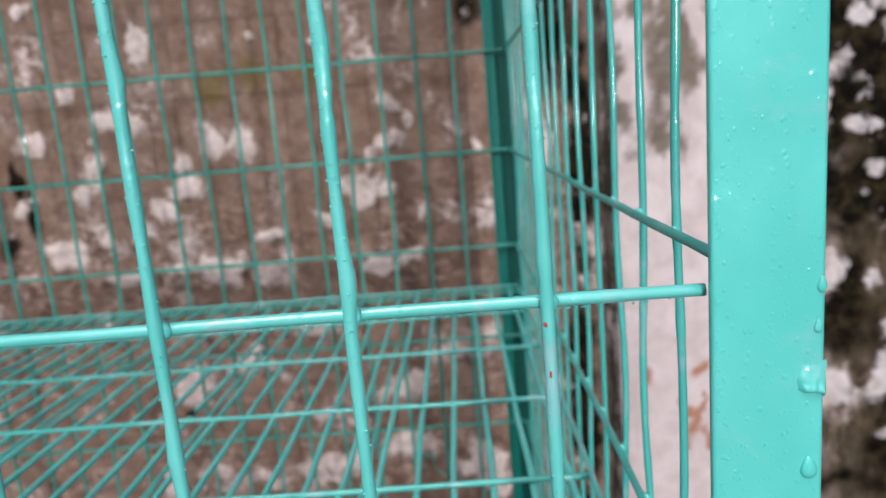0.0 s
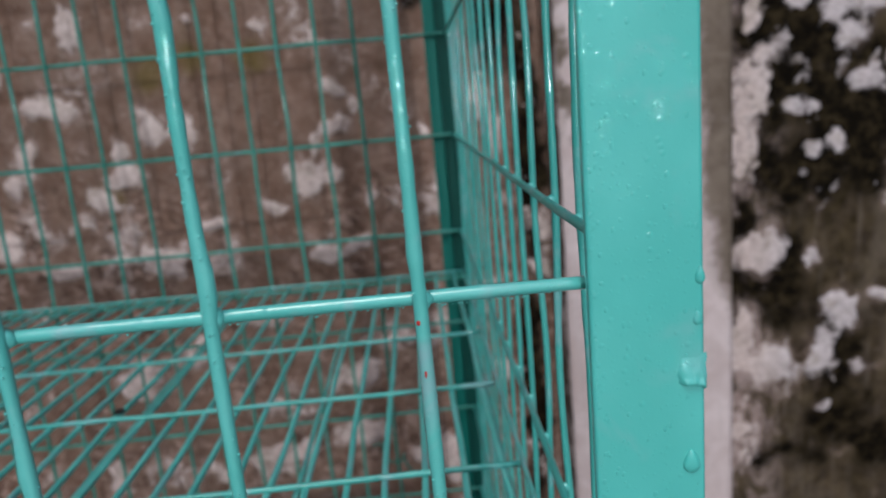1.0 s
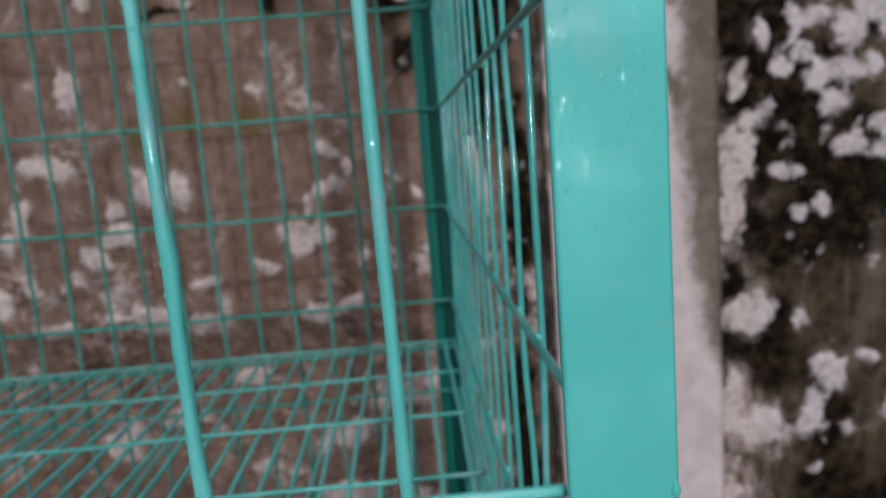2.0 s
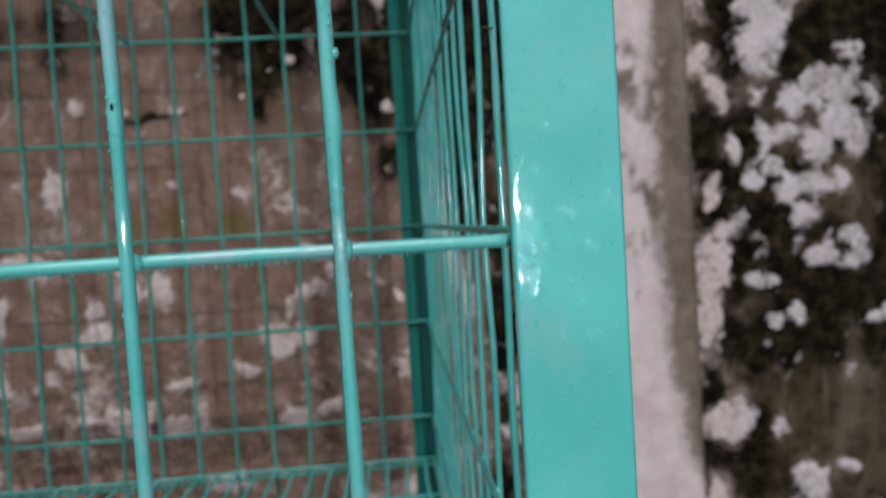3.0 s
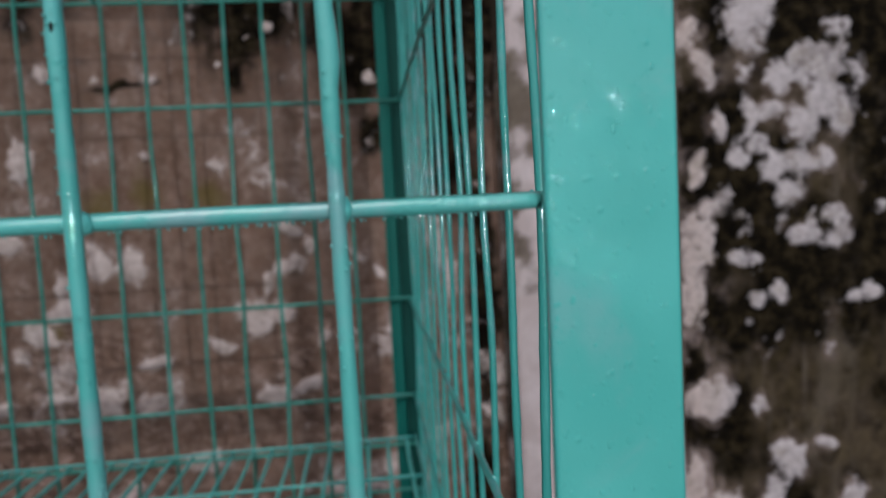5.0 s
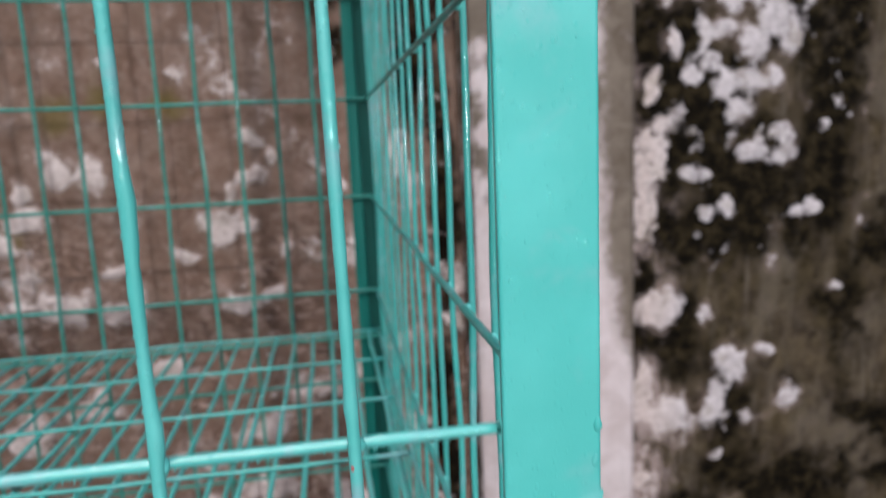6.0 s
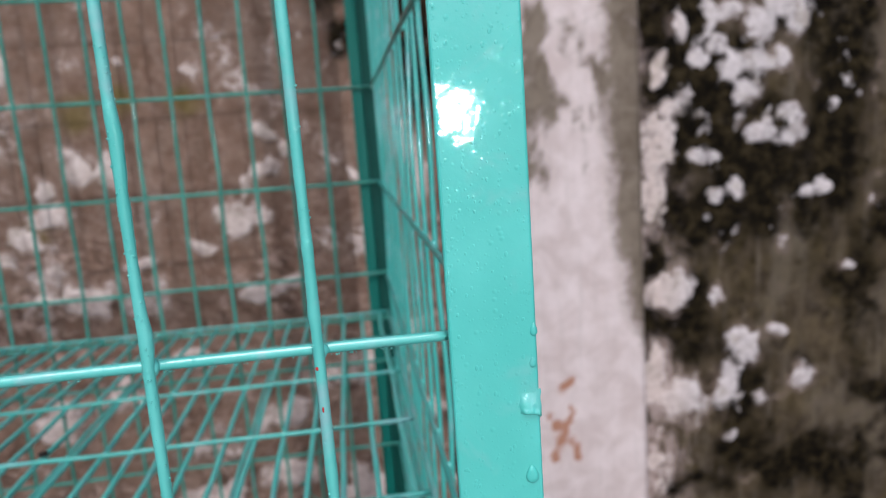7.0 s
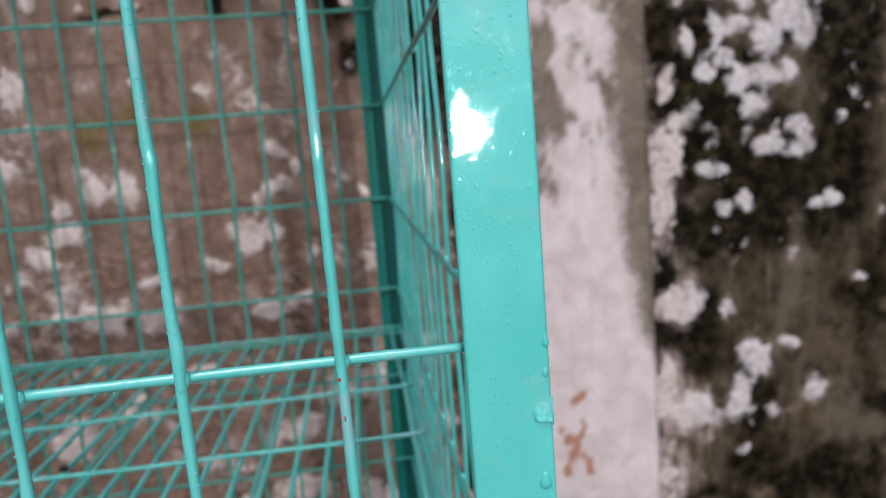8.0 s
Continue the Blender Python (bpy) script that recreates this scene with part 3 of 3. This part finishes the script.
welds = [lump(0.0024, 0.0021, 0.0027, s) for s in range(3)]
for k in range(6):
    for j, z in enumerate(levels[3:9]):
        ob = placed("weld", welds[(k + j) % 3], WIRE_PAINT, cage)
        ob.location = (front_x(k, z) + 0.0006, 0.0018, z)
for i, y in enumerate(ys[:8]):
    for j, z in enumerate(levels[3:9]):
        ob = placed("weld", welds[(i + j) % 3], WIRE_PAINT, cage)
        ob.location, ob.scale = (0.0585, y, z), (0.9, 1.0, 0.9)


# paint lumps, drips and beads on the front corner post
def paint_lump():
    """A torn, puckered lump of thick paint on the face of the post."""
    bm = bmesh.new()
    n, m = 16, 14
    grid = []
    for i in range(n):
        row = []
        for j in range(m):
            u, v = i / (n - 1), j / (m - 1)
            rise = min(1.0, 9 * v) * (1 - v) ** 1.5 * min(1.0, 6 * u) * min(1.0, 5 * (1 - u) + 0.25)
            lift = rise * (0.0021 + 0.0011 * noise.noise((u * 5, v * 5, 2))) if 0 < j < m - 1 else 0.0
            row.append(bm.verts.new((0.0600 + 0.0068 * u + 0.0004 * noise.noise((v * 4, 1, u)), -0.0029 - max(0.0, lift),
                                     0.7750 + 0.0075 * v - 0.0016 * u * (1 - v) + 0.0006 * noise.noise((u * 6, 3, 0)))))
        grid.append(row)
    for i in range(n - 1):
        for j in range(m - 1):
            bm.faces.new((grid[i][j], grid[i + 1][j], grid[i + 1][j + 1], grid[i][j + 1]))
    bmesh.ops.recalc_face_normals(bm, faces=bm.faces)
    if sum(f.normal.y for f in bm.faces) > 0:
        bmesh.ops.reverse_faces(bm, faces=bm.faces)
    return bm


part("paint_lump", paint_lump(), PAINT, front_post, "torn lump of thick turquoise paint")


def drip(x, z, w, h, depth):
    bm = bmesh.new()
    bmesh.ops.create_icosphere(bm, subdivisions=3, radius=1)
    for v in bm.verts:
        top = max(0.0, v.co.z)
        v.co = Vector((x + v.co.x * w * (1 - 0.35 * top), -0.0031 + v.co.y * depth, z + v.co.z * h * (1.6 if v.co.z > 0 else 1.0)))
    return bm


part("paint_drip", drip(0.0630, 0.7545, 0.0021, 0.0023, 0.0010), PAINT, front_post)
part("paint_drip", drip(0.0655, 0.8005, 0.0012, 0.0016, 0.0006), PAINT, front_post)
part("paint_drip", drip(0.0648, 0.7905, 0.0011, 0.0013, 0.0005), PAINT, front_post)

# a drop of paint and a scaly patch on the upright nearest the post
drop = lump(0.0009, 0.0008, 0.0013, 5)
placed("paint_drop", drop, WIRE_PAINT, cage).location = (front_x(0, 0.976) + 0.0019, -0.0004, 0.976)
for i in range(9):
    z = 0.980 + 0.0012 * i
    scale = placed("paint_drop", drop, WIRE_PAINT, cage)
    scale.location, scale.scale = (front_x(0, z) + draw.uniform(0.0010, 0.0016), draw.uniform(-0.0013, -0.0004), z), (0.5, 0.5, draw.uniform(0.25, 0.5))

# fine beads in the enamel
bm = bmesh.new()
for i in range(620):
    z = draw.uniform(0.68, 1.12)
    x = 0.0410 + 0.0248 * draw.random() ** (3.2 if i % 4 else 1.0)
    r = draw.choice((0.00022, 0.0003, 0.0004, 0.00052))
    flat = draw.uniform(0.05, 0.13)
    bmesh.ops.create_icosphere(bm, subdivisions=2, radius=r, matrix=Matrix.Translation((x, -0.0030, z)) @ Matrix.Diagonal((1, flat, draw.uniform(1, 1.7), 1)))
tagged(part("bead_coat", bm, BEAD_PAINT, front_post), "fine beads in the enamel", kind="stuff")

bm = bmesh.new()
for i in range(560):
    k = draw.choice((0, 0, 1, 1, 2))
    a = draw.uniform(math.pi, 2 * math.pi)
    z = draw.uniform(0.70, 1.06)
    c = (front_x(k, z) + 0.0017 * math.cos(a), 0.0017 * math.sin(a), z)
    bmesh.ops.create_icosphere(bm, subdivisions=1, radius=draw.choice((0.00015, 0.00022, 0.0003, 0.0004)), matrix=Matrix.Translation(c))
for i in range(480):
    z = draw.choice((levels[5], levels[6]))
    a = draw.uniform(math.pi * 0.9, 2 * math.pi)
    c = (draw.triangular(-0.09, 0.038, 0.004), 0.0032 + 0.0018 * math.cos(a + 1.57), z - 0.0003 + 0.0018 * math.sin(a + 1.57))
    bmesh.ops.create_icosphere(bm, subdivisions=1, radius=draw.choice((0.00015, 0.00022, 0.0003, 0.0004)), matrix=Matrix.Translation(c))
tagged(part("bead_coat", bm, WIRE_PAINT, cage), "fine beads of paint on the wires", kind="stuff")


# specks of red primer and a crumb of dirt
def speck(name, place, size, material, parent=cage):
    bm = bmesh.new()
    bmesh.ops.create_icosphere(bm, subdivisions=2, radius=1)
    for v in bm.verts:
        s = 1 + 0.4 * noise.noise(v.co * 2 + Vector(place))
        v.co = Vector([place[i] + v.co[i] * size[i] * s for i in range(3)])
    return part(name, bm, material, parent)


speck("primer_speck", (0.0012, -0.0018, 0.7955), (0.0005, 0.0003, 0.0006), RED)
speck("primer_speck", (0.0018, -0.00185, 0.783), (0.0003, 0.00022, 0.0009), RED)
crumb = speck("dirt_crumb", (-0.26, 0.399, 0.6165), (0.0045, 0.003, 0.0025), DIRT, None)
tagged(crumb, "small black crumb of dirt on the mesh floor", "dirt")
tagged(speck("paint_pit", (front_x(1, 0.966) + 0.0003, -0.0016, 0.966), (0.0004, 0.0003, 0.0009), DIRT), "dark pit in the paint")


# a loop of binding wire that hangs under the floor mesh
def strand(name, points, radius, material, parent):
    curve = bpy.data.curves.new(name, "CURVE")
    curve.dimensions, curve.bevel_depth, curve.bevel_resolution = "3D", radius, 2
    line = curve.splines.new("POLY")
    line.points.add(len(points) - 1)
    for q, c in zip(line.points, points):
        q.co = (*c, 1)
    ob = bpy.data.objects.new(name, curve)
    me = bpy.data.meshes.new_from_object(ob)
    bpy.data.objects.remove(ob)
    me.materials.clear()
    return placed(name, me, material, parent)


loop = [(-0.095 + 0.075 * f + 0.006 * math.sin(f * 17), BACK - 0.012 + 0.006 * math.cos(f * 21), 0.362 - 0.045 * f + 0.010 * math.sin(f * 14)) for f in np.linspace(0, 1, 40)]
tagged(strand("binding_wire", loop, 0.0014, SHADED_DULL_PAINT, cage), "twisted loop of painted binding wire")

# a dry twig caught in the side mesh
twig = strand("twig", [(0.0575, 0.146 - 0.030 * f, 1.0185 - 0.006 * f + 0.001 * math.sin(f * 5)) for f in np.linspace(0, 1, 10)], 0.00045,
              plain("dry_bark", (0.16, 0.12, 0.05), 0.9), None)
tagged(twig, "thin dry twig caught in the wire mesh", "twig")
